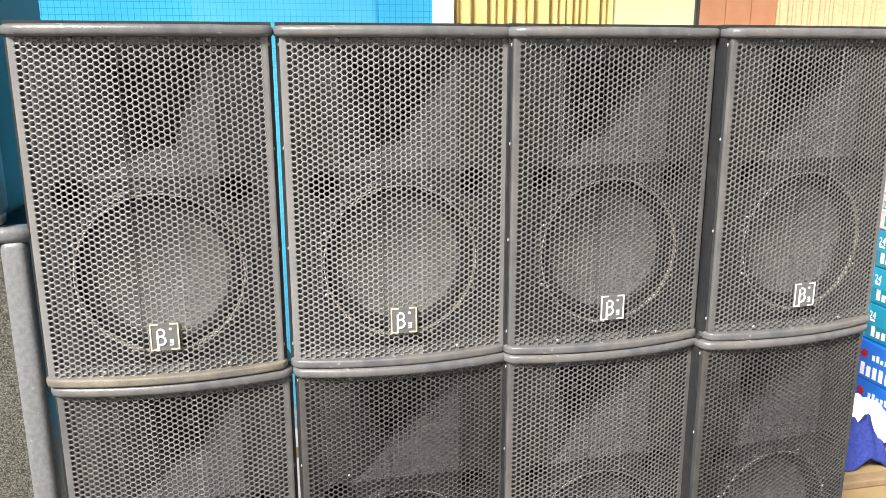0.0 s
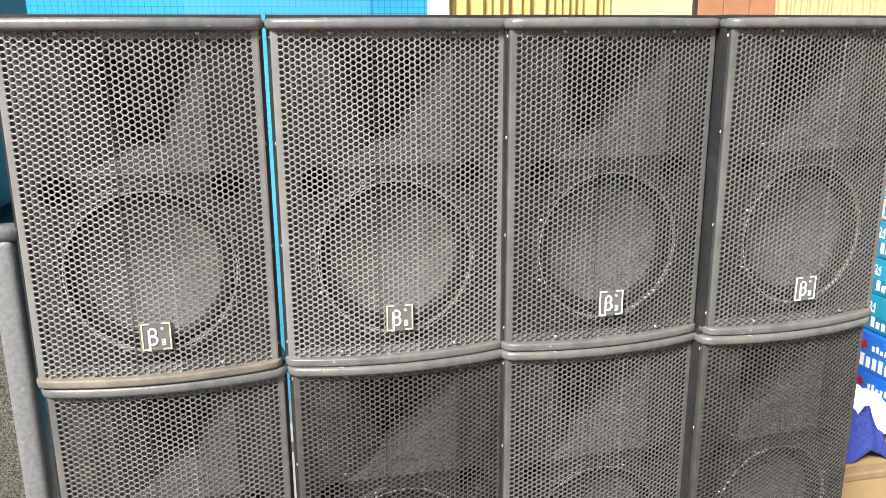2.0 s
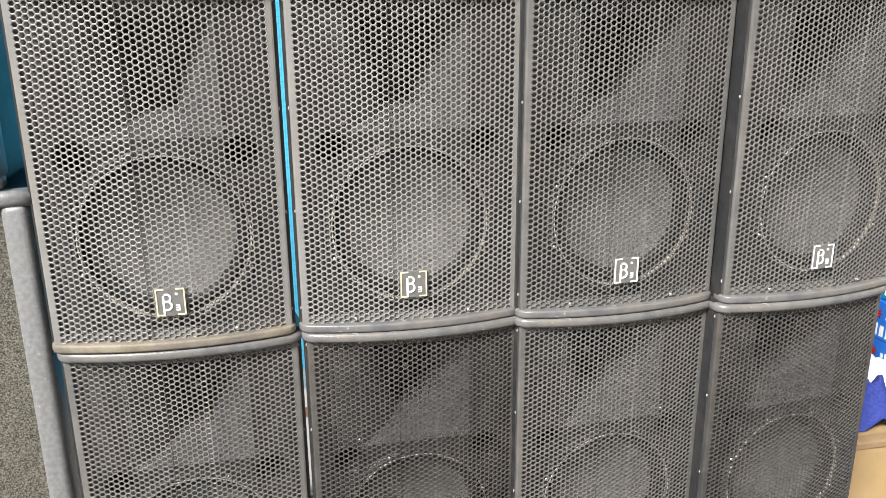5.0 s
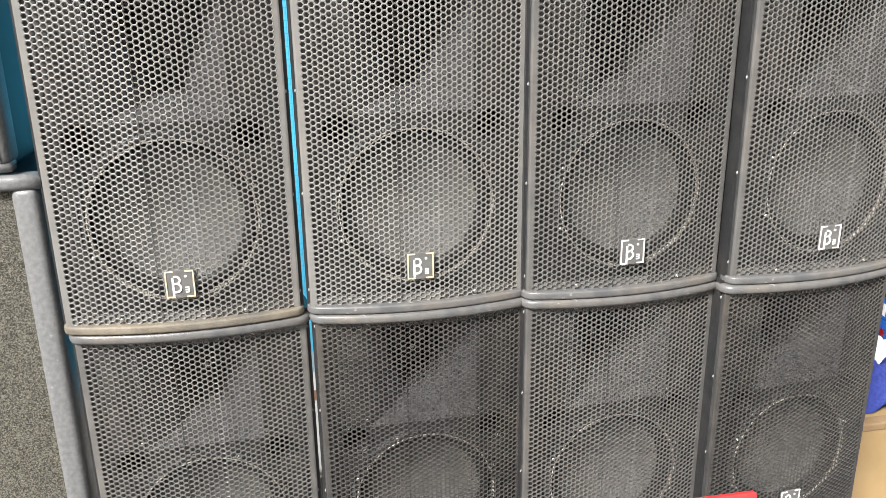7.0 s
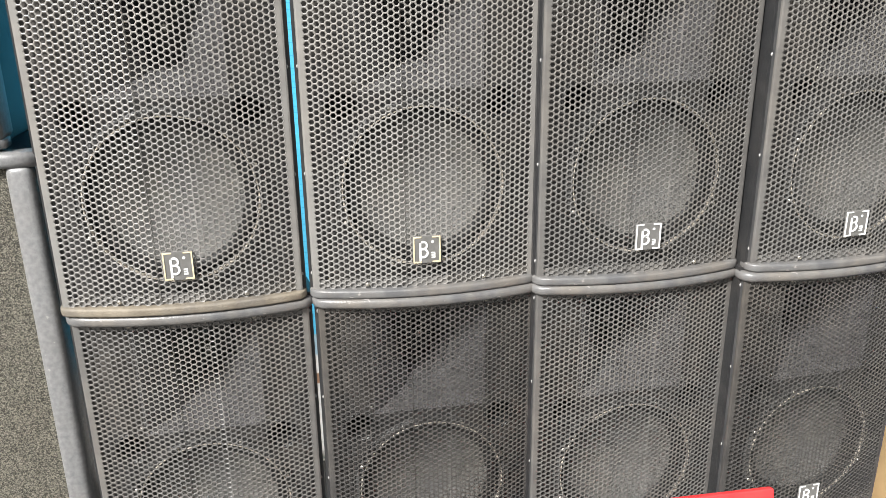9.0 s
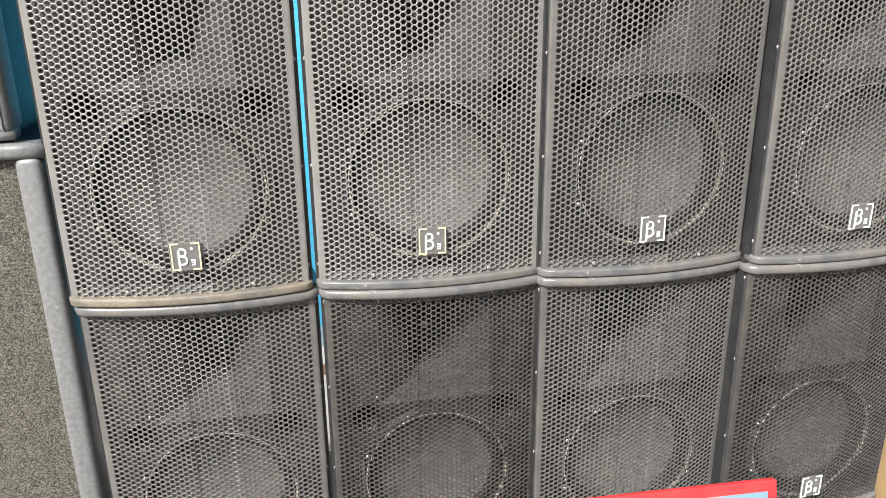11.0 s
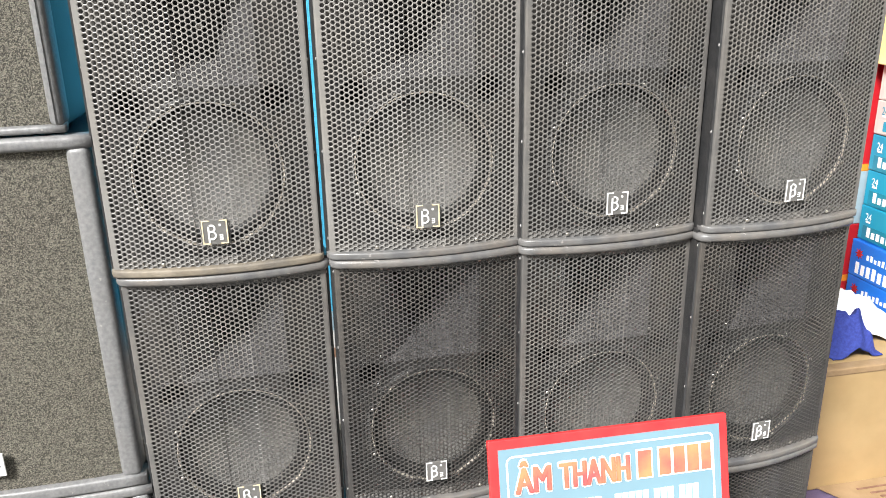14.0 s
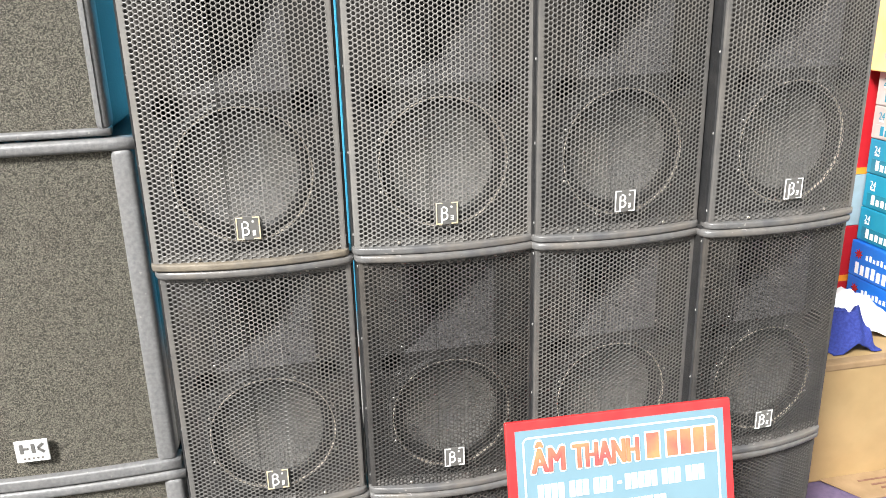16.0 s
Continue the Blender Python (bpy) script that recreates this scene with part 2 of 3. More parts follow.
def body_mesh():
    """The tapering box, open at the front."""
    verts, faces = [], []
    for y, hw in ((0.012, 0.1855), (0.05, 0.1850), (D, 0.132)):
        verts += [(-hw, y, 0.002), (hw, y, 0.002), (hw, y, H - 0.002), (-hw, y, H - 0.002)]
    for j in range(2):
        for k in range(4):
            k2 = (k + 1) % 4
            faces.append((j * 4 + k, j * 4 + k2, j * 4 + 4 + k2, j * 4 + 4 + k))
    faces.append((8, 9, 10, 11))
    return mesh_from("body", verts, faces, BODY)


def front_curve(n=20, hw=HW):
    """The line of a lip seen from above, with rounded ends that turn back."""
    pts = [(-hw + 0.002, 0.030), (-hw, 0.022), (-hw, 0.010), (-hw + 0.003, 0.0025)]
    for k in range(n + 1):
        x = (-1 + 2 * k / n) * (hw - 0.009)
        pts.append((x, arc(x) - 0.001))
    return pts + [(-x, y) for x, y in reversed(pts[:4])]


def lip_bm(z0, z1, r, out=0.005):
    return bm_of(*sweep(front_curve(), rounded(-0.022, out, z0, z1, r)))


def ledge_bm(z0, z1):
    pts = [(x, sheet(x) + 0.0032) for x in (-0.182, -0.12, -0.07, -FOLD, FOLD, 0.07, 0.12, 0.182)]
    return bm_of(*sweep(pts, [(0, z0), (0, z1), (-0.012, z1), (-0.012, z0)]))


def screw_bm(r=0.0038, high=0.0022):
    """A pan head with a slot, facing -y."""
    v, f = lathe([(0.0001, -high * 0.75), (r * 0.28, -high * 0.72), (r * 0.34, -high), (r * 0.7, -high * 0.8), (r, -high * 0.25), (r, 0.001)], 12)
    return bm_of(v, f)


SCREW = bpy.data.meshes.new("screw")
_b = screw_bm()
_b.to_mesh(SCREW)
_b.free()
SCREW.materials.append(STEEL)
ZINC_SCREW = SCREW.copy()
ZINC_SCREW.materials.clear()
ZINC_SCREW.materials.append(ZINC)
GRILLE_ME = grille_mesh()


def emblem(parent, size=0.047):
    """A square plate with two bracket lines and a stroke mark, drawn as plain shapes."""
    h = size / 2
    plate = part("badge", box(-h, h, -0.0025, 0.0, -h, h, 0.0006), BADGE, parent, "square maker's badge with white bracket marks")
    bw = 0.0022
    for s in (-1, 1):
        bm = bmesh.new()
        a, b = sorted((s * (h - 0.0010), s * (h - 0.0010 - bw)))
        box(a, b, -0.0036, -0.0024, -h + 0.001, h - 0.001, bm=bm)
        a, b = sorted((s * (h - 0.0010 - bw), s * (h - 0.0145)))
        for z in (-h + 0.001, h - 0.001 - bw):
            box(a, b, -0.0036, -0.0024, z, z + bw, bm=bm)
        part("bracket_mark", bm, WHITE, plate)
    bm = bmesh.new()
    box(-0.0125, -0.0092, -0.0036, -0.0024, -0.0195, 0.0110, bm=bm)
    for cz, r in ((0.0070, 0.0076), (-0.0060, 0.0086)):
        ring = []
        for k in range(15):
            a = radians(118 - 236 * k / 14)
            ring.append([bm.verts.new((-0.0060 + q * math.cos(a), y, cz + q * math.sin(a))) for q, y in ((r - 0.0030, -0.0024), (r - 0.0030, -0.0039), (r, -0.0039), (r, -0.0024))])
        for a, b in zip(ring, ring[1:]):
            for k in range(3):
                bm.faces.new((a[k], a[k + 1], b[k + 1], b[k]))
    part("stroke_mark", bm, WHITE, plate)
    bm = bmesh.new()
    for z in (-0.0150, -0.0110, -0.0070):
        box(0.0075, 0.0135, -0.0034, -0.0024, z, z + 0.0020, bm=bm)
    box(0.0118, 0.0138, -0.0034, -0.0024, -0.0150, -0.0050, bm=bm)
    v, f = lathe([(0.0001, -0.0034), (0.0022, -0.0034), (0.0022, -0.0024)], 10, 0.0095, 0.0130)
    tmp = mesh_from("tmp", v, f)
    bm.from_mesh(tmp)
    bpy.data.meshes.remove(tmp)
    part("small_mark", bm, WHITE, plate)
    return plate


def loudspeaker():
    root = new("loudspeaker")
    tagged(root, "black two-way loudspeaker with hexagonal perforated steel grille", "loudspeaker", "stacked loudspeakers")
    body = part("body", body_mesh(), BODY, root)
    sol = body.modifiers.new("thick", "SOLIDIFY")
    sol.thickness, sol.offset = 0.010, -1
    part("baffle", baffle_mesh(), BAFFLE, root)
    horn = part("horn", horn_mesh(), HORN, root, "moulded horn flare behind the grille")
    part("throat", box(-0.052, 0.052, 0.1728, 0.180, 0.366, 0.502), FRAME, horn)
    part("phase_plug", bm_of(*lathe([(0.0002, 0.1220), (0.006, 0.1225), (0.0085, 0.1250), (0.009, 0.1730)], 20, 0, 0.430)), STEEL, horn, "pale round plug in the horn throat", True)
    cz = 0.1785
    woofer = part("woofer", bm_of(*lathe([(0.1450, 0.006), (0.1450, -0.0005), (0.1436, -0.0024), (0.1370, -0.0028), (0.1318, -0.0022), (0.1300, -0.0012), (0.1290, 0.002), (0.1280, 0.024)], 64, 0, cz)), FRAME, root, "round bass driver behind the grille", True)
    part("rim", bm_of(*lathe([(0.1326, -0.0021), (0.1319, -0.0038), (0.1305, -0.0036), (0.1290, 0.0020)], 64, 0, cz)), EDGE, woofer, "bare worn metal edge")
    roll = [(0.1172 + 0.0108 * math.cos(radians(a)), 0.021 - 0.008 * math.sin(radians(a))) for a in range(0, 181, 20)]
    part("surround", bm_of(*lathe(roll, 56, 0, cz)), RUBBER, woofer, "", True)
    part("cone", bm_of(*lathe([(0.1070, 0.020), (0.103, 0.024), (0.083, 0.036), (0.062, 0.047), (0.046, 0.054), (0.035, 0.057), (0.020, 0.059), (0.0002, 0.060)], 56, 0, cz)), CONE, woofer, "grey paper cone", True)
    for a in (22, 67, 112, 157, 202, 247, 292, 337):
        ob = part("bolt", SCREW, STEEL, woofer)
        ob.matrix_local = pose(0.1385 * math.cos(radians(a)), -0.0028, cz + 0.1385 * math.sin(radians(a)))
    for x in (-0.1045, 0.1045):
        for z in (0.350, 0.530):
            ob = part("bolt", SCREW, STEEL, horn)
            ob.matrix_local = pose(x, 0.0012, z)
    for s in (-1, 1):
        part("port", bm_of(*lathe([(0.030, 0.0035), (0.029, 0.0015), (0.0255, 0.0015), (0.0235, 0.006), (0.0235, 0.09), (0.0002, 0.09)], 24, s * 0.1255, 0.311)), BODY, root, "round bass port opening", True)
    part("grille", GRILLE_ME, GRILLE, root, "hexagonal perforated steel grille, dusty grey-black paint")
    part("top_lip", lip_bm(0.5490, H - 0.0005, 0.0070, 0.0078), LIP, root, "", True)
    part("bottom_lip", lip_bm(0.0005, 0.0150, 0.004), LIP, root, "", True)
    part("top_ledge", ledge_bm(0.5365, 0.553), LEDGE, root)
    part("bottom_ledge", ledge_bm(0.010, 0.0290), LEDGE, root)
    for s in (-1, 1):
        a, b = sorted((s * 0.1874, s * 0.1862))
        part("side_flange", box(a, b, 0.005, 0.036, 0.012, 0.555), FLANGE, root, "black side flange of the grille")
    for z in (0.5450, 0.0215):
        for x in (-0.098, 0.098):
            ob = part("screw", SCREW, STEEL, root)
            ob.matrix_local = pose(x, sheet(x) - 0.0003, z, 0, random.uniform(0, 90), 10 if x > 0 else -10)
    for s in (-1, 1):
        for z in (0.040, 0.208, 0.375, 0.538):
            ob = part("screw", ZINC_SCREW, ZINC, root)
            ob.matrix_local = pose(s * 0.1876, 0.015, z, 0, 0, 90 * s) @ Matrix.Scale(1.15, 4)
    plate = emblem(root)
    plate.matrix_local = pose(0.0, FOLD_Y - 0.0005, 0.080)
    return root


# ---- setting ----
FLOOR_Z = -0.026
CONCRETE = mat("floor_concrete", (0.065, 0.062, 0.058), (0.095, 0.091, 0.085), rough=0.75, scale=8, bump=0.3, stain=(0.13, 0.12, 0.11), stain_scale=2)
PLASTER = mat("wall_plaster", (0.62, 0.60, 0.54), (0.68, 0.66, 0.60), rough=0.8, scale=14, bump=0.2, stain=(0.42, 0.38, 0.32), stain_scale=2.5)
CEIL = mat("ceiling_sheet", (0.55, 0.56, 0.57), (0.62, 0.62, 0.62), rough=0.6, scale=10)
PALE = mat("pale_yellow_paint", (0.66, 0.63, 0.37), (0.70, 0.67, 0.42), rough=0.7, scale=10, bump=0.1, stain=(0.7, 0.64, 0.36), stain_scale=3)
GOLDC = mat("gold_curtain_cloth", (0.56, 0.43, 0.17), (0.61, 0.48, 0.21), rough=0.7, scale=20, bump=0.05, spec=0.2)
TAN = mat("tan_blind_cloth", (0.46, 0.36, 0.19), (0.53, 0.43, 0.25), rough=0.7, scale=90, bump=0.2, spec=0.2)
ORANGE = mat("orange_wood", (0.42, 0.20, 0.10), (0.48, 0.24, 0.13), rough=0.5, scale=14, stain=(0.45, 0.19, 0.09), stain_scale=6)
POSTW = mat("post_white", (0.72, 0.76, 0.68), (0.80, 0.82, 0.74), rough=0.6, scale=30, stain=(0.5, 0.52, 0.42), stain_scale=12)


def blue_sheet(name, a, b, line):
    """Blue foil with a printed fine grid of squares."""
    m = mat(name, a, b, rough=0.35, scale=4)
    n, l = m.node_tree.nodes, m.node_tree.links
    p = n["Principled BSDF"]
    src = p.inputs["Base Color"].links[0].from_socket
    br = n.new("ShaderNodeTexBrick")
    br.offset = 0.0
    for key, value in (("Scale", 1.0), ("Brick Width", 0.0178), ("Row Height", 0.0188), ("Mortar Size", 0.0009), ("Mortar Smooth", 0.4)):
        br.inputs[key].default_value = value
    mp = n.new("ShaderNodeMapping")
    mp.inputs["Rotation"].default_value = (radians(90), 0, 0)
    l.new(n["Texture Coordinate"].outputs["Object"], mp.inputs["Vector"])
    l.new(mp.outputs["Vector"], br.inputs["Vector"])
    mix = n.new("ShaderNodeMix")
    mix.data_type = "RGBA"
    sockets = [s for s in mix.inputs if s.type == "RGBA"]
    sockets[1].default_value = (*line, 1)
    l.new(br.outputs["Fac"], mix.inputs["Factor"])
    l.new(src, sockets[0])
    col = [s for s in mix.outputs if s.type == "RGBA"][0]
    l.new(col, p.inputs["Base Color"])
    tr = n.new("ShaderNodeBsdfTranslucent")
    l.new(col, tr.inputs["Color"])
    both = n.new("ShaderNodeMixShader")
    both.inputs["Fac"].default_value = 0.6
    l.new(p.outputs["BSDF"], both.inputs[1])
    l.new(tr.outputs["BSDF"], both.inputs[2])
    l.new(both.outputs["Shader"], n["Material Output"].inputs["Surface"])
    return m


BLUE = blue_sheet("blue_grid_foil", (0.05, 0.42, 0.70), (0.07, 0.48, 0.76), (0.02, 0.24, 0.45))
BLUE_PALE = blue_sheet("pale_blue_grid_foil", (0.08, 0.46, 0.70), (0.11, 0.50, 0.74), (0.05, 0.34, 0.55))


def structure(name, bm, material, label, category="", smooth=False):
    ob = part(name, bm, material, None, label, smooth)
    return tagged(ob, label, category, "", "structure")


structure("floor", box(-4.5, 5.0, -4.0, 1.4, FLOOR_Z - 0.15, FLOOR_Z), CONCRETE, "worn dark grey concrete shop floor", "floor")
structure("ground", box(-60, 60, -60, -4.0, FLOOR_Z - 0.20, FLOOR_Z - 0.06), CONCRETE, "grey paved ground outside the open shop front", "ground")
bm = bmesh.new()
for x0, x1, z0, z1 in ((-4.5, -0.75, FLOOR_Z, 3.4), (0.885, 5.0, FLOOR_Z, 3.4), (-0.75, 0.885, FLOOR_Z, 0.02), (-0.75, 0.885, 2.5, 3.4)):
    box(x0, x1, 1.24, 1.44, z0, z1, bm=bm)
structure("wall_north", bm, PLASTER, "off-white plastered back wall with an opening closed by blue foil", "wall")
# Unseen side walls, added to close the room and cut sky light.
structure("wall_west", box(-4.7, -4.5, -4.0, 1.44, FLOOR_Z, 3.4), PLASTER, "plain plastered side wall, added out of view", "wall")
structure("wall_east", box(5.0, 5.2, -4.0, 1.44, FLOOR_Z, 3.4), PLASTER, "plain plastered side wall, added out of view", "wall")
# Unseen ceiling; its front edge at y=0 sets the light on the back wall.
structure("ceiling", box(-4.7, 5.2, 0.0, 1.44, 3.4, 3.5), CEIL, "unseen light grey ceiling sheet, cut back to admit light", "ceiling")

for name, x0, x1, y, m, label in (
    ("blue_panel", -0.75, 0.161, 1.226, BLUE, "bright blue foil panel with fine square grid on the back wall"),
    ("blue_panel", 0.161, 0.706, 1.220, BLUE_PALE, "paler blue gridded foil sheet overlapping its neighbour"),
    ("blue_panel", 0.700, 0.881, 1.226, BLUE, "blue gridded foil strip beside a white post")):
    structure(name, bm_of([(x0, y, 0.48), (x1, y, 0.48), (x1, y, 2.5), (x0, y, 2.5)], [(0, 1, 2, 3)]), m, label, "wall panel")
SHEETW = blue_sheet("white_printed_foil", (0.72, 0.70, 0.66), (0.80, 0.78, 0.74), (0.55, 0.52, 0.48))
SHEETB = blue_sheet("brown_printed_foil", (0.30, 0.17, 0.11), (0.38, 0.22, 0.15), (0.2, 0.12, 0.08))
SHEETG = blue_sheet("grey_blue_printed_foil", (0.30, 0.42, 0.48), (0.36, 0.47, 0.52), (0.2, 0.3, 0.36))
for z0, z1, m, label in ((0.40, 0.482, SHEETG, "grey-blue lower hem of the foil sheet"), (0.33, 0.40, SHEETW, "white band of foil below the blue sheet"),
                         (0.29, 0.33, SHEETB, "brown band of foil below the blue sheet"), (0.0, 0.29, SHEETW, "white foil hanging to the floor")):
    structure("foil_panel", bm_of([(-0.75, 1.229, z0), (0.881, 1.229, z0), (0.881, 1.229, z1), (-0.75, 1.229, z1)], [(0, 1, 2, 3)]), m, label, "wall panel")
structure("post", box(0.881, 0.944, 1.19, 1.24, FLOOR_Z, 3.4, 0.004), POSTW, "chalky white post between blue panel and curtain", "post")
structure("wall_panel", box(1.475, 1.775, 1.222, 1.24, 0.5, 2.6), PALE, "pale yellow painted wall panel", "wall panel")
structure("trim", box(1.775, 1.787, 1.21, 1.24, 0.5, 2.6), BODY, "thin dark trim strip", "trim")


def pleated(name, x0, x1, y, z0, z1, folds, amp, material, label):
    """Hanging cloth with uneven upright folds."""
    rnd = random.Random(folds)
    n = folds * 10
    marks = sorted(rnd.uniform(0, 1) for _ in range(folds - 1))
    marks = [0.5 * m + 0.5 * (k + 1) / folds for k, m in enumerate(marks)]
    stops = [0] + marks + [1]
    verts, faces = [], []
    for k in range(n + 1):
        t = k / n
        i = max(j for j in range(len(stops)) if stops[j] <= t + 1e-9)
        i = min(i, folds - 1)
        u = (t - stops[i]) / (stops[i + 1] - stops[i])
        d = amp * (u ** 1.6 if u < 0.86 else 0.785 * (1 - u) / 0.14) * (0.7 + 0.6 * ((i * 37) % 10) / 10)
        x = x0 + (x1 - x0) * t
        for z in (z0, (z0 + z1) / 2, z1):
            verts.append((x + 0.004 * math.sin(9 * z + i), y - d, z))
    for k in range(n):
        for j in range(2):
            faces.append((k * 3 + j, k * 3 + 3 + j, k * 3 + 4 + j, k * 3 + 1 + j))
    ob = new(name, mesh_from(name, verts, faces, material, True))
    s = ob.modifiers.new("thick", "SOLIDIFY")
    s.thickness = 0.002
    return tagged(ob, label, "curtain")


pleated("curtain", 0.944, 1.480, 1.232, 0.1, 2.5, 17, 0.040, GOLDC, "gold pleated curtain hanging along the back wall")
pleated("curtain", 2.080, 3.3, 1.232, 0.1, 2.5, 44, 0.022, TAN, "tan narrow-pleated curtain hanging along the back wall")

board = new("wood_panel")
tagged(board, "orange-brown wooden boards on the back wall", "panel", "", "structure")
for k in range(3):
    part("board", box(1.790 + k * 0.096, 1.790 + k * 0.096 + 0.094, 1.212, 1.238, 0.2, 2.5, 0.003), ORANGE, board)

# ---- loudspeaker stack ----
base = loudspeaker()
TOP, MID = 1.108, 0.541
PLACES = [
    (0.1875, 0, TOP, 0, True, "black two-way loudspeaker, brown dust on its lower lip, top of stack"),
    (0.5785, 0, TOP, 0, True, "black two-way loudspeaker with gold-edged badge, top of stack"),
    (0.9555, -0.010, TOP, 2.5, False, "black two-way loudspeaker with white-edged badge, top of stack"),
    (1.342, -0.014, TOP, 5, False, "black two-way loudspeaker at the end of the top row"),
    (0.1945, 0.004, MID, 0.3, True, "black two-way loudspeaker in the middle row beside carpeted cabinets"),
    (0.5835, 0, MID, 0, False, "dark two-way loudspeaker in the middle row of the stack"),
    (0.956, -0.008, MID, 2.5, False, "dark two-way loudspeaker behind a shop sign"),
    (1.335, -0.014, MID, 5, False, "dark two-way loudspeaker in the middle row beside a cardboard box"),
    (0.2, 0.004, FLOOR_Z, 0, False, "black two-way loudspeaker standing on the floor"),
    (0.585, 0, FLOOR_Z, 0, False, "black two-way loudspeaker standing on the floor"),
    (0.958, -0.006, FLOOR_Z, 2, False, "black two-way loudspeaker standing on the floor"),
    (1.336, -0.012, FLOOR_Z, 6, False, "black two-way loudspeaker standing on the floor"),
]
for k, (x, y, z, turn, gold, label) in enumerate(PLACES):
    m = pose(x, y, z, 0, 0, turn)
    if k == 0:
        base.matrix_basis = m
        ob = base
    else:
        ob = copy_thing(base, m)
    tagged(ob, label)
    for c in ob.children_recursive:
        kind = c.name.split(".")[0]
        other = {"bracket_mark": GOLD if gold else WHITE, "grille": GRILLE if k in (0, 1) else GRILLE_MID if k in (2, 3, 4, 6) else GRILLE_DARK, "bottom_lip": DUSTY_LIP if k == 0 else LIP}.get(kind)
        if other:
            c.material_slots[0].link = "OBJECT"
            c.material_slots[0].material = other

# ---- carpet-fronted cabinets ----


def foam_material():
    """Open-cell foam: pale strands round small dark pits, with broad dusty patches."""
    m = mat("acoustic_foam", (0.19, 0.177, 0.141), (0.30, 0.282, 0.228), rough=0.75, scale=160, hard=0.25, detail=3, spec=0.3, stain=(0.22, 0.19, 0.15), stain_scale=4, stain_amount=0.35)
    n, l = m.node_tree.nodes, m.node_tree.links
    p = n["Principled BSDF"]
    src = p.inputs["Base Color"].links[0].from_socket
    co = n["Texture Coordinate"].outputs["Object"]
    cells = n.new("ShaderNodeTexVoronoi")
    cells.inputs["Scale"].default_value, cells.inputs["Randomness"].default_value = 540.0, 1.0
    l.new(co, cells.inputs["Vector"])
    grain = n.new("ShaderNodeSeparateColor")
    l.new(cells.outputs["Color"], grain.inputs["Color"])
    both = n.new("ShaderNodeMath")
    both.operation = "MULTIPLY_ADD"
    both.inputs[1].default_value = 0.8
    l.new(grain.outputs["Red"], both.inputs[0])
    l.new(cells.outputs["Distance"], both.inputs[2])
    pit = n.new("ShaderNodeMapRange")
    for key, value in (("From Min", 0.40), ("From Max", 1.25), ("To Min", 1.0), ("To Max", 0.10)):
        pit.inputs[key].default_value = value
    l.new(both.outputs["Value"], pit.inputs["Value"])
    shade = n.new("ShaderNodeMix")
    shade.data_type = "RGBA"
    pair = [q for q in shade.inputs if q.type == "RGBA"]
    pair[0].default_value = (0.012, 0.012, 0.010, 1)
    l.new(src, pair[1])
    l.new(pit.outputs["Result"], shade.inputs["Factor"])
    l.new([q for q in shade.outputs if q.type == "RGBA"][0], p.inputs["Base Color"])
    bn = n.new("ShaderNodeBump")
    bn.inputs["Strength"].default_value, bn.inputs["Distance"].default_value = 0.7, 0.002
    l.new(pit.outputs["Result"], bn.inputs["Height"])
    l.new(bn.outputs["Normal"], p.inputs["Normal"])
    return m


FOAM = foam_material()
HKP = mat("textured_cabinet_paint", (0.15, 0.152, 0.154), (0.21, 0.21, 0.208), rough=0.36, scale=120, bump=0.35, bump_scale=360, stain=(0.18, 0.17, 0.16), stain_scale=9, stain_amount=0.4, wear=(0.3, 0.29, 0.27))
# Black flank paint; its faint blue is reflected foil light put into the colour.
HKSIDE = mat("cabinet_flank_paint", (0.011, 0.013, 0.014), (0.016, 0.018, 0.019), rough=0.4, scale=60, bump=0.3, bump_scale=420)


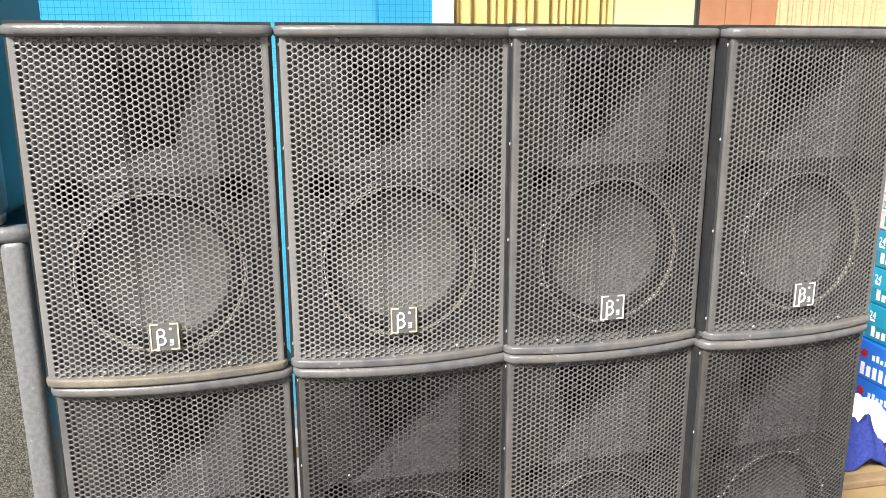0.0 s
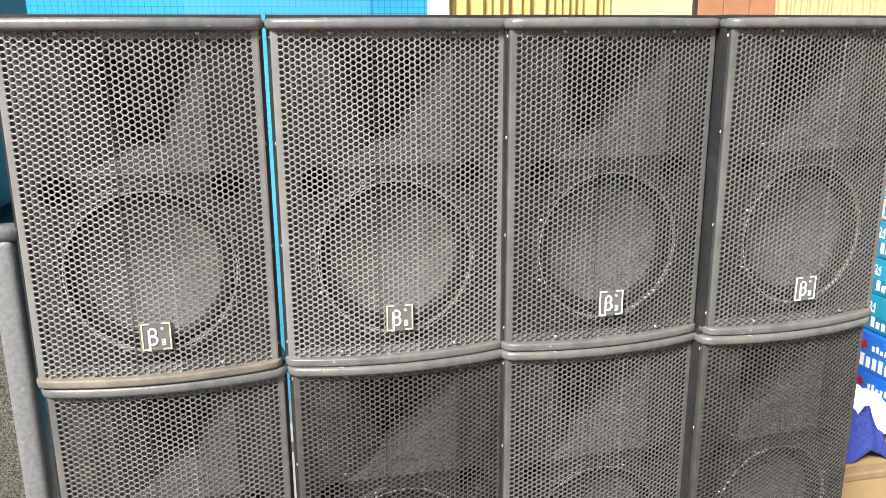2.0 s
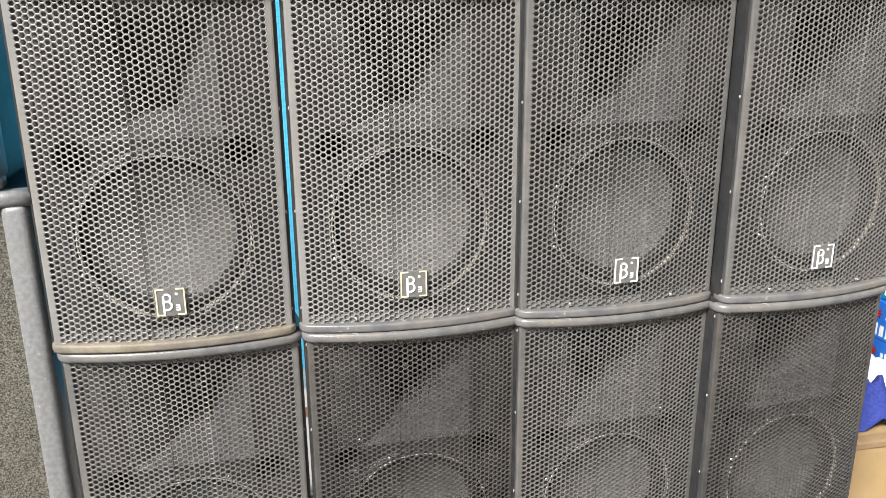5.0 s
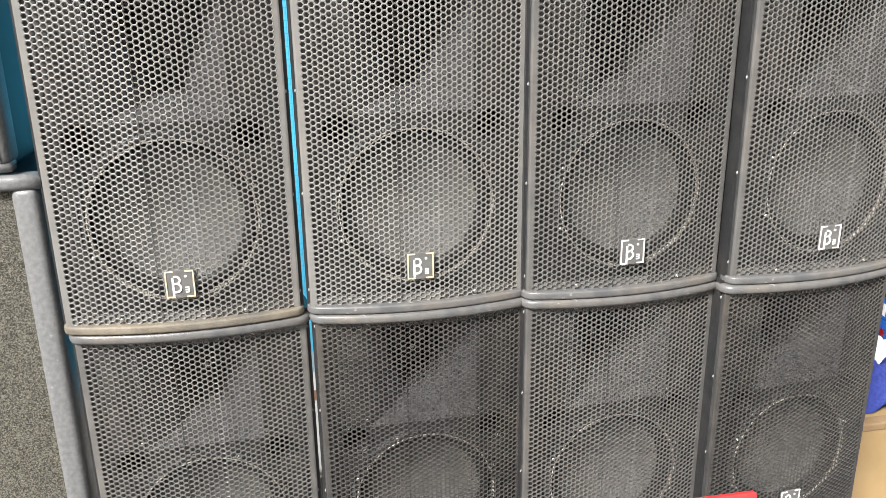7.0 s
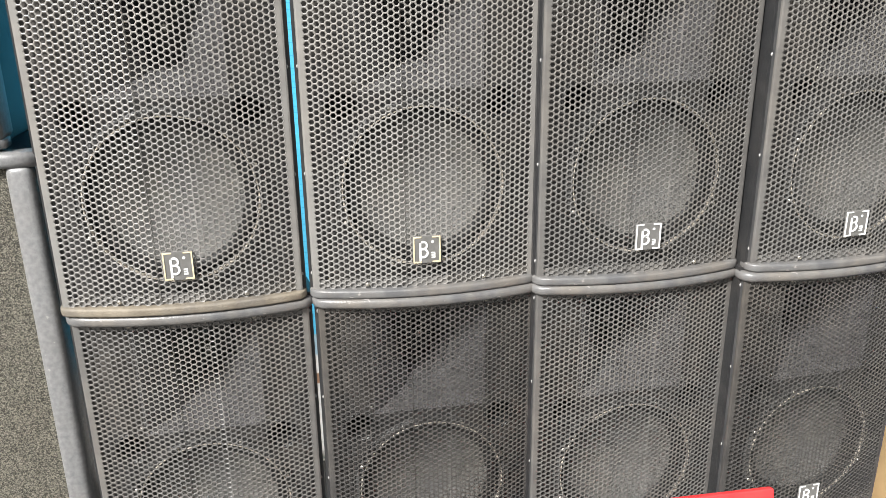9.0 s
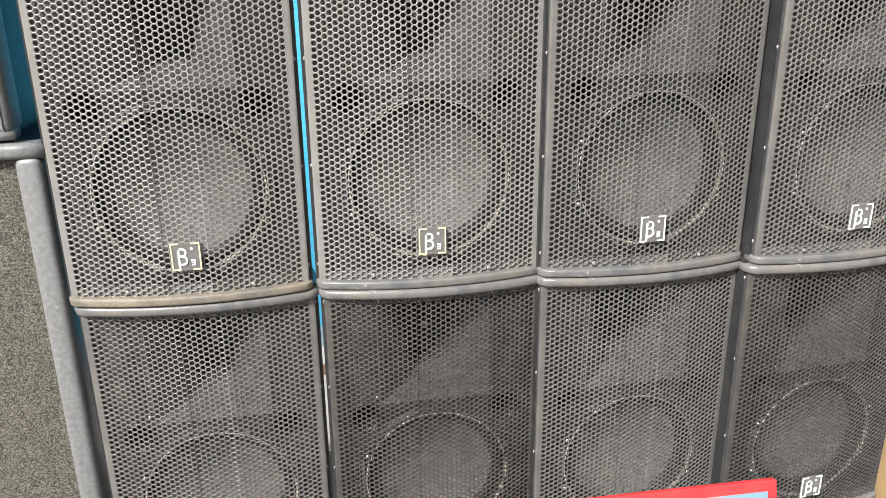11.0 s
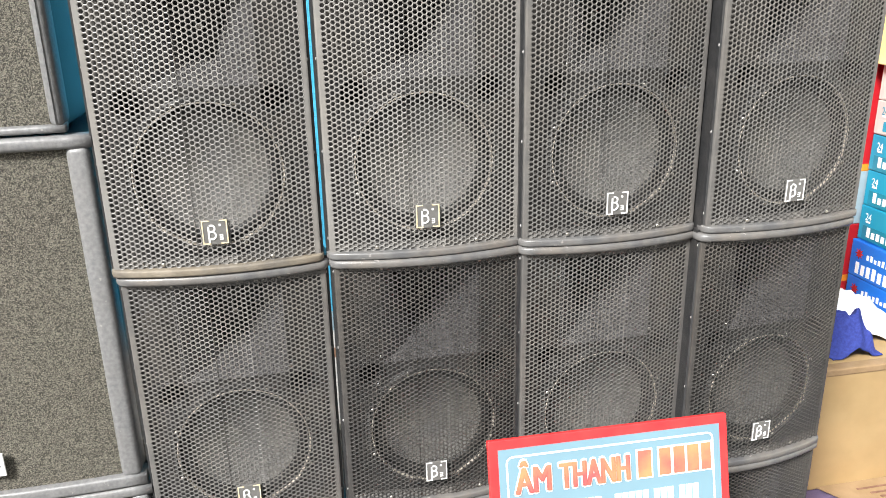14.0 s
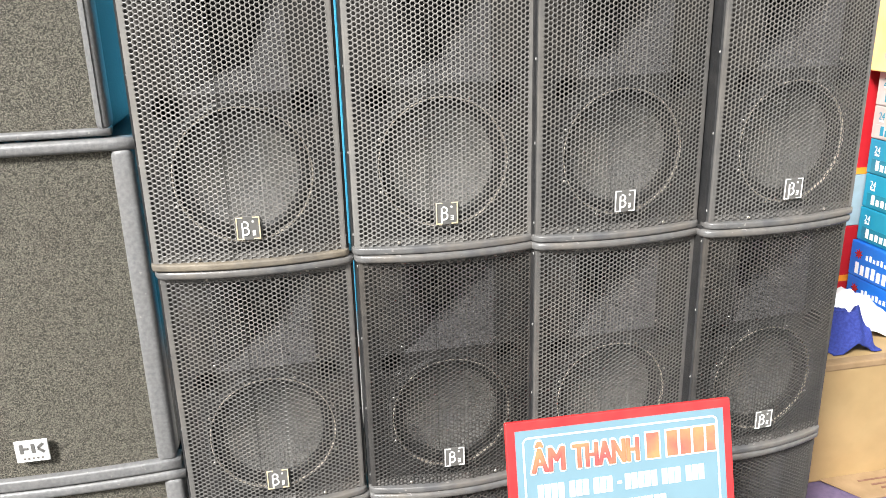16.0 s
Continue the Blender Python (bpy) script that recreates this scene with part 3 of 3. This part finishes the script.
def foam_cabinet(w, h, d, bulge, emblem_on, post=0.0175, inset=0.0, rail=0.026):
    """Origin at the front lower right corner; the front looks to -y."""
    root = new("stage_speaker")
    tagged(root, "large black stage speaker with grey speckled foam front", "loudspeaker", "foam-fronted speakers")
    part("body", box(-w + 0.006 + inset, -0.006 - inset, 0.03, d, 0.004, h - 0.004, 0.004), HKSIDE, root, "black painted box, faintly tinted for blue reflected light")

    def line(inset, n=14):
        return [(-w + inset + (w - 2 * inset) * k / n, 0.012 + arc(-w / 2 + inset + (w - 2 * inset) * k / n, bulge, w / 2)) for k in range(n + 1)]

    part("foam", bm_of(*sweep(line(min(0.030, 2 * post - 0.005)), [(-0.004, rail - 0.002), (-0.004, h - 0.022), (-0.018, h - 0.022), (-0.018, rail - 0.002)])), FOAM, root, "speckled grey acoustic foam")
    part("top_rail", bm_of(*sweep(line(0.0), rounded(-0.03, 0.012, h - 0.024, h, 0.009))), HKP, root, "", True)
    part("bottom_rail", bm_of(*sweep(line(0.0), rounded(-0.03, 0.012, 0.0, rail, 0.006))), HKP, root, "", True)
    for s in (0, 1):
        x = -inset - post if s == 0 else -w + inset + post
        b = box(x - post, x + post, -0.001, 0.060, rail - 0.004, h - 0.020, 0.012, 4)
        part("side_post", b, HKP, root, "", True)
    if emblem_on:
        plate = part("badge", box(-0.310, -0.247, -0.0125, -0.008, 0.068, 0.116, 0.001), WHITE, root, "white maker's badge with grey bar marks")
        bm = bmesh.new()
        for x0, x1, z0, z1 in ((-0.301, -0.294, 0.088, 0.109), (-0.294, -0.284, 0.096, 0.101), (-0.279, -0.272, 0.088, 0.109)):
            box(x0, x1, -0.0136, -0.012, z0, z1, bm=bm)
        for s in (-1, 1):
            m = Matrix.Translation((-0.2610, -0.0128, 0.098 + s * 0.005)) @ Matrix.Rotation(radians(-s * 40), 4, "Y") @ Matrix.Diagonal((0.015, 0.0014, 0.006, 1))
            bmesh.ops.create_cube(bm, size=1, matrix=m)
        part("bar_mark", bm, BADGE, plate)
        bm = bmesh.new()
        for k in range(5):
            box(-0.297 + k * 0.0085, -0.293 + k * 0.0085, -0.0132, -0.012, 0.074, 0.078, bm=bm)
        part("fine_print_bars", bm, STEEL, plate)
    return root


c = foam_cabinet(0.50, 0.712, 0.42, 0.012, True, 0.0195, 0.0070)
c.matrix_basis = pose(-0.004, 0.010, 0.658, 0, 0, 0)
c2 = foam_cabinet(0.50, 0.682, 0.42, 0.012, False, 0.0195, 0.0070)
c2.matrix_basis = pose(0.002, 0.010, FLOOR_Z)
c3 = foam_cabinet(0.46, 0.56, 0.40, 0.008, False, 0.0115, 0.0, 0.014)
c3.matrix_basis = pose(-0.045, 0.016, 1.374, 0, 0, 0)

# ---- shop sign ----
RED = mat("sign_red", (0.68, 0.035, 0.04), (0.74, 0.05, 0.05), rough=0.25, scale=20)
SKYB = mat("sign_light_blue", (0.165, 0.275, 0.335), (0.185, 0.305, 0.365), rough=0.12, scale=5)
SIGNW = mat("sign_white", (0.82, 0.82, 0.8), (0.86, 0.86, 0.85), rough=0.25, scale=20)
LETTER = mat("sign_letter_red", (0.62, 0.10, 0.10), (0.72, 0.26, 0.12), rough=0.25, scale=14)


def lettering(text, size, squeeze, offset):
    cu = bpy.data.curves.new("lettering", "FONT")
    cu.body, cu.size, cu.offset, cu.extrude = text, size, offset, 0.0004
    ob = new("lettering", cu)
    bpy.context.view_layer.update()
    me = bpy.data.meshes.new_from_object(ob)
    bpy.data.objects.remove(ob)
    bpy.data.curves.remove(cu)
    me.transform(Matrix.Diagonal((squeeze, 1, 1, 1)) @ Matrix.Identity(4))
    me.transform(Matrix.Rotation(radians(90), 4, "X"))
    me.materials.clear()
    return me


SW, SH = 0.457, 0.62
sign = new("shop_sign")
tagged(sign, "light blue shop sign with red border and red lettering", "sign")
plate = part("board", box(0, SW, 0, 0.012, -SH, 0, 0.002), RED, sign, "red-edged board")
field = part("field", box(0.017, SW - 0.017, -0.0015, 0.001, -SH + 0.017, -0.017), SKYB, sign, "glossy light blue field")
ring = bmesh.new()
for x0, x1, z0, z1 in ((0.042, SW - 0.042, -0.0335, -0.030), (0.042, SW - 0.042, -SH + 0.03, -SH + 0.0335), (0.030, 0.0335, -SH + 0.042, -0.042), (SW - 0.0335, SW - 0.030, -SH + 0.042, -0.042)):
    box(x0, x1, -0.0021, -0.0012, z0, z1, bm=ring)
for cx, cz, a0 in ((0.042, -0.042, 90), (SW - 0.042, -0.042, 0), (0.042, -SH + 0.042, 180), (SW - 0.042, -SH + 0.042, 270)):
    vs = []
    for k in range(7):
        a = radians(a0 + 15 * k)
        vs.append([ring.verts.new((cx + r * math.cos(a), -0.0021, cz + r * math.sin(a))) for r in (0.0085, 0.012)])
    for (a, b), (c_, d) in zip(vs, vs[1:]):
        ring.faces.new((a, b, d, c_))
part("line_border", ring, SIGNW, sign)
for text, x, wide in (("ÂM", 0.046, 0.063), ("THANH", 0.128, 0.130)):
    for name, shifts, y, m in (("outline", ((-4.6, 0), (4.6, 0), (0, 4), (0, -4), (3.6, 3), (-3.6, 3), (3.6, -3), (-3.6, -3), (0, 0)), -0.0022, SIGNW), ("lettering", ((-2.4, 0), (2.4, 0), (-1.4, 0.5), (1.4, -0.5), (0, 0.6), (0, -0.4), (0, 0)), -0.0044, LETTER)):
        bm = bmesh.new()
        for n, (dx, dz) in enumerate(shifts):
            me = lettering(text, 0.066, 1.0, 0.0)
            xs = [v.co.x for v in me.vertices]
            k = wide / (max(xs) - min(xs))
            me.transform(Matrix.Translation((x + dx * 0.001, -0.00012 * n, -0.098 + dz * 0.001)) @ Matrix.Diagonal((k, 1, 1, 1)) @ Matrix.Translation((-min(xs), 0, 0)))
            bm.from_mesh(me)
            bpy.data.meshes.remove(me)
        ob = part(name, bm, m, sign)
        ob.location.y = y
for x0, x1 in ((0.276, 0.302), (0.318, 0.340), (0.346, 0.368), (0.373, 0.396), (0.401, 0.420)):
    part("name_bar", box(x0 - 0.003, x1 + 0.003, -0.0028, -0.001, -0.101, -0.046), SIGNW, sign)
    part("name_bar", box(x0, x1, -0.0036, -0.002, -0.098, -0.049), LETTER, sign)
for z, groups in ((-0.152, ((0.055, 4), (0.117, 3), (0.165, 3), (0.229, 5), (0.305, 3), (0.355, 3))), (-0.200, ((0.10, 4), (0.165, 4), (0.232, 6)))):
    for x, count in groups:
        for k in range(count):
            part("number_bar", box(x + k * 0.0136, x + k * 0.0136 + 0.0108, -0.0030, -0.001, z, z + 0.030), SIGNW, sign)
part("number_bar", box(0.213, 0.222, -0.0030, -0.001, -0.139, -0.134), SIGNW, sign)
LEAN = 16
for s in (0.03, SW - 0.045):
    part("leg", box(s, s + 0.015, 0.013, 0.025, -0.94, -0.03), STEEL, sign)
sign.matrix_basis = pose(0.627, -0.286, 0.850, -LEAN, 0.8, 0.4)

# ---- goods beside the stack ----
CARD = mat("cardboard", (0.315, 0.215, 0.098), (0.37, 0.255, 0.12), rough=0.75, scale=9, bump=0.15, stain=(0.44, 0.27, 0.12), stain_scale=5, stain_amount=0.4)
CARD_IN = mat("cardboard_inside", (0.23, 0.15, 0.075), (0.29, 0.195, 0.105), rough=0.85, scale=20)
BROWNINK = mat("faded_brown_ink", (0.16, 0.08, 0.05), (0.22, 0.12, 0.08), rough=0.8, scale=60)
TURQ = mat("carton_turquoise", (0.006, 0.24, 0.38), (0.010, 0.28, 0.42), rough=0.35, scale=10)
DTURQ = mat("carton_dark_turquoise", (0.006, 0.17, 0.25), rough=0.35, scale=10)
PALEC = mat("carton_white", (0.46, 0.45, 0.42), (0.52, 0.50, 0.47), rough=0.4, scale=10)
GREYC = mat("carton_grey", (0.46, 0.44, 0.41), rough=0.4, scale=12)
BLUEC = mat("carton_blue", (0.01, 0.13, 0.55), (0.015, 0.17, 0.62), rough=0.35, scale=10)
YELC = mat("carton_yellow", (0.80, 0.70, 0.25), (0.85, 0.77, 0.34), rough=0.45, scale=10)
REDC = mat("carton_red", (0.46, 0.015, 0.022), (0.52, 0.02, 0.03), rough=0.4, scale=10)
ORGC = mat("carton_orange", (0.80, 0.28, 0.03), rough=0.4, scale=10)
GREYBL = mat("carton_grey_blue", (0.30, 0.40, 0.45), rough=0.4, scale=10)
PURPLE = mat("purple_cloth", (0.095, 0.07, 0.13), (0.125, 0.09, 0.165), rough=0.9, scale=60, bump=0.3)
NAVY = mat("navy_cloth", (0.028, 0.04, 0.20), (0.04, 0.06, 0.28), rough=0.8, scale=130, bump=0.3, spec=0.2)
PLASTIC = mat("white_plastic_sheet", (0.72, 0.74, 0.80), (0.82, 0.83, 0.86), rough=0.3, scale=6)

TABLE_Z = 0.145
table = new("low_platform")
tagged(table, "low platform covered with dull purple cloth", "platform")
part("deck", box(1.57, 2.75, -0.05, 1.15, FLOOR_Z + 0.0, TABLE_Z - 0.006, 0.006), CARD_IN, table)
part("cloth", box(1.565, 2.755, -0.055, 1.155, FLOOR_Z + 0.01, TABLE_Z, 0.008), PURPLE, table, "dull purple cloth")


def beer_carton(kind, z, h, shift=0.0):
    """A drinks carton whose printed end looks to -x."""
    base_m, label = {"t": (TURQ, "turquoise drinks carton with white print bars"), "w": (PALEC, "off-white drinks carton with blue print bars"),
                     "b": (BLUEC, "blue drinks carton with red star and white bars")}[kind]
    root = new("drinks_carton")
    tagged(root, label, "carton", "stacked drinks cartons")
    part("box", box(0, 0.40, -0.40, 0, 0.001, h - 0.001, 0.003), base_m, root)
    f = -0.0012
    if kind in "tw":
        part("print_band", box(f, 0.001, -0.40, -0.020, h * 0.06, h * 0.44), DTURQ if kind == "t" else GREYC, root)
        ink = WHITE if kind == "t" else TURQ
        for k in range(10):
            part("print_bar", box(2 * f, 0.001, -0.056 - k * 0.022, -0.042 - k * 0.022, h * 0.13, h * (0.41, 0.33, 0.31)[0 if k in (0, 6, 8) else 1 + k % 2]), ink, root)
        me = lettering("24", 0.034, 0.8, 0.0)
        me.transform(Matrix.Translation((f, -0.026, h * 0.60)) @ Matrix.Rotation(radians(-90), 4, "Z"))
        part("lettering", me, WHITE if kind == "t" else TURQ, root)
        part("print_bar", box(f, 0.001, -0.050, -0.030, h * 0.53, h * 0.58), WHITE, root)
    else:
        bm = bmesh.new()
        pts = []
        for k in range(16):
            r = 0.021 if k % 2 == 0 else 0.010
            a = math.pi * k / 8
            pts.append(bm.verts.new((f, -0.042 + r * math.cos(a), h * 0.66 + r * math.sin(a))))
        bm.faces.new(pts)
        bmesh.ops.solidify(bm, geom=bm.faces[:], thickness=0.001)
        part("star_mark", bm, RED, root, "red star mark")
        for k in range(9):
            part("print_bar", box(f, 0.001, -0.086 - k * 0.0175, -0.076 - k * 0.0175, h * 0.57, h * (0.70, 0.73, 0.67)[k % 3]), WHITE, root)
        for k in range(10):
            part("print_bar", box(f, 0.001, -0.048 - k * 0.026, -0.032 - k * 0.026, h * 0.10, h * (0.42, 0.38, 0.40)[k % 3]), WHITE, root)
    root.matrix_basis = pose(2.168 + shift, 0.752, z, 0, 0, random.uniform(-1, 1))
    return root


z = TABLE_Z
for kind, h, shift in (("b", 0.124, 0), ("b", 0.124, 0.01), ("b", 0.124, -0.006), ("b", 0.124, -0.008), ("b", 0.124, -0.010), ("t", 0.117, 0.004), ("t", 0.117, 0.006), ("t", 0.117, 0.004), ("w", 0.108, 0.002), ("w", 0.108, 0.002)):
    beer_carton(kind, z, h, shift)
    z += h
yel = new("yellow_carton")
tagged(yel, "pale yellow carton with embossed print bars on the stack", "carton")
part("box", box(0, 0.42, -0.40, 0.02, 0, 0.30, 0.004), YELC, yel)
for k in range(6):
    part("print_bar", box(-0.001, 0.001, -0.075, -0.045, 0.04 + k * 0.034, 0.062 + k * 0.034), PALEC, yel)
yel.matrix_basis = pose(2.146, 0.756, z + 0.002)

z = TABLE_Z
for m, h, label in ((REDC, 0.45, "red carton beneath the others"), (REDC, 0.205, "red carton with an orange edge"), (GREYBL, 0.184, "grey-blue carton between red ones"), (REDC, 0.37, "tall red carton with orange corner"), (REDC, 0.20, "red carton on top of the column")):
    crt = new("goods_carton")
    tagged(crt, label, "carton", "red cartons")
    part("box", box(2.06, 2.50, 0.79, 1.15, 0.0, h - 0.001, 0.003), m, crt)
    if m is REDC:
        part("edge_band", box(2.0585, 2.5015, 0.7885, 1.1515, 0.0, 0.022), ORGC, crt, "orange printed edge band")
    crt.matrix_basis = pose(0, 0, z)
    z += h

cb = new("cardboard_box")
tagged(cb, "large worn tan cardboard box with a loose bottom flap", "box")
part("body", box(1.64, 2.13, 0.30, 0.70, 0.0, 0.398, 0.006), CARD, cb)
part("top_edge", box(1.638, 2.132, 0.297, 0.335, 0.380, 0.402, 0.004), CARD_IN, cb, "rubbed darker folded edge")
fl = bm_of([(1.79, 0.298, 0.012), (2.13, 0.298, 0.012), (2.12, 0.19, 0.002), (1.87, 0.19, 0.002), (1.79, 0.298, 0.008), (2.13, 0.298, 0.008), (2.12, 0.19, -0.001), (1.87, 0.19, -0.001)],
           [(0, 1, 2, 3), (7, 6, 5, 4), (0, 3, 7, 4), (3, 2, 6, 7), (2, 1, 5, 6)])
flap = part("flap", fl, CARD_IN, cb, "loose creased bottom flap")
for y0, x0, x1 in ((0.262, 1.90, 2.02), (0.240, 1.93, 2.08), (0.222, 1.95, 2.05)):
    part("print_bar", box(x0, x1, y0, y0 + 0.006, 0.0082 - (0.298 - y0) * 0.06, 0.0128 - (0.298 - y0) * 0.06), BROWNINK, flap, "faded brown print bar")
cb.matrix_basis = pose(0, 0, TABLE_Z + 0.002)


def crumpled(name, cx, cy, z0, rx, ry, h, material, label, category, seed, sharp=0.35):
    """A heap of cloth: a domed sheet with folds."""
    n = 34
    verts, faces = [], []
    for j in range(n + 1):
        for i in range(n + 1):
            u, v = -1 + 2 * i / n, -1 + 2 * j / n
            r = min(1.0, math.hypot(u, v) / 1.15)
            edge = 1 + 0.18 * noise.noise((u * 1.7 + seed, v * 1.7, 3.0))
            fold = abs(noise.noise((u * 2.3 + seed, v * 1.6, seed))) * sharp + 0.12 * noise.noise((u * 5 + seed, v * 5, 1))
            z = h * max(0.0, (1 - r ** 2.2) * (0.85 + fold) + (fold - 0.1) * 0.3 * (1 - r))
            verts.append((cx + u * rx * edge, cy + v * ry * edge, z0 + 0.002 + z))
    for j in range(n):
        for i in range(n):
            a = j * (n + 1) + i
            faces.append((a, a + 1, a + n + 2, a + n + 1))
    ob = new(name, mesh_from(name, verts, faces, material, True))
    s = ob.modifiers.new("thick", "SOLIDIFY")
    s.thickness = 0.003
    return tagged(ob, label, category)


BOX_TOP = TABLE_Z + 0.002 + 0.402
crumpled("plastic_sheet", 1.98, 0.55, BOX_TOP, 0.15, 0.13, 0.11, PLASTIC, "crumpled white plastic sheet on the cardboard box", "sheet", 4.1)
crumpled("cloth", 1.90, 0.42, BOX_TOP, 0.085, 0.075, 0.10, NAVY, "crumpled navy blue cloth on the cardboard box", "cloth", 7.7, 0.8)

wall_sign = new("wall_sign")
tagged(wall_sign, "small red sign with rounded white border on the back wall", "sign")
part("border", box(2.53, 2.80, 1.196, 1.204, 1.50, 1.762, 0.0035), SIGNW, wall_sign)
part("face", box(2.537, 2.793, 1.193, 1.199, 1.507, 1.755, 0.0025), REDC, wall_sign, "plain red face")
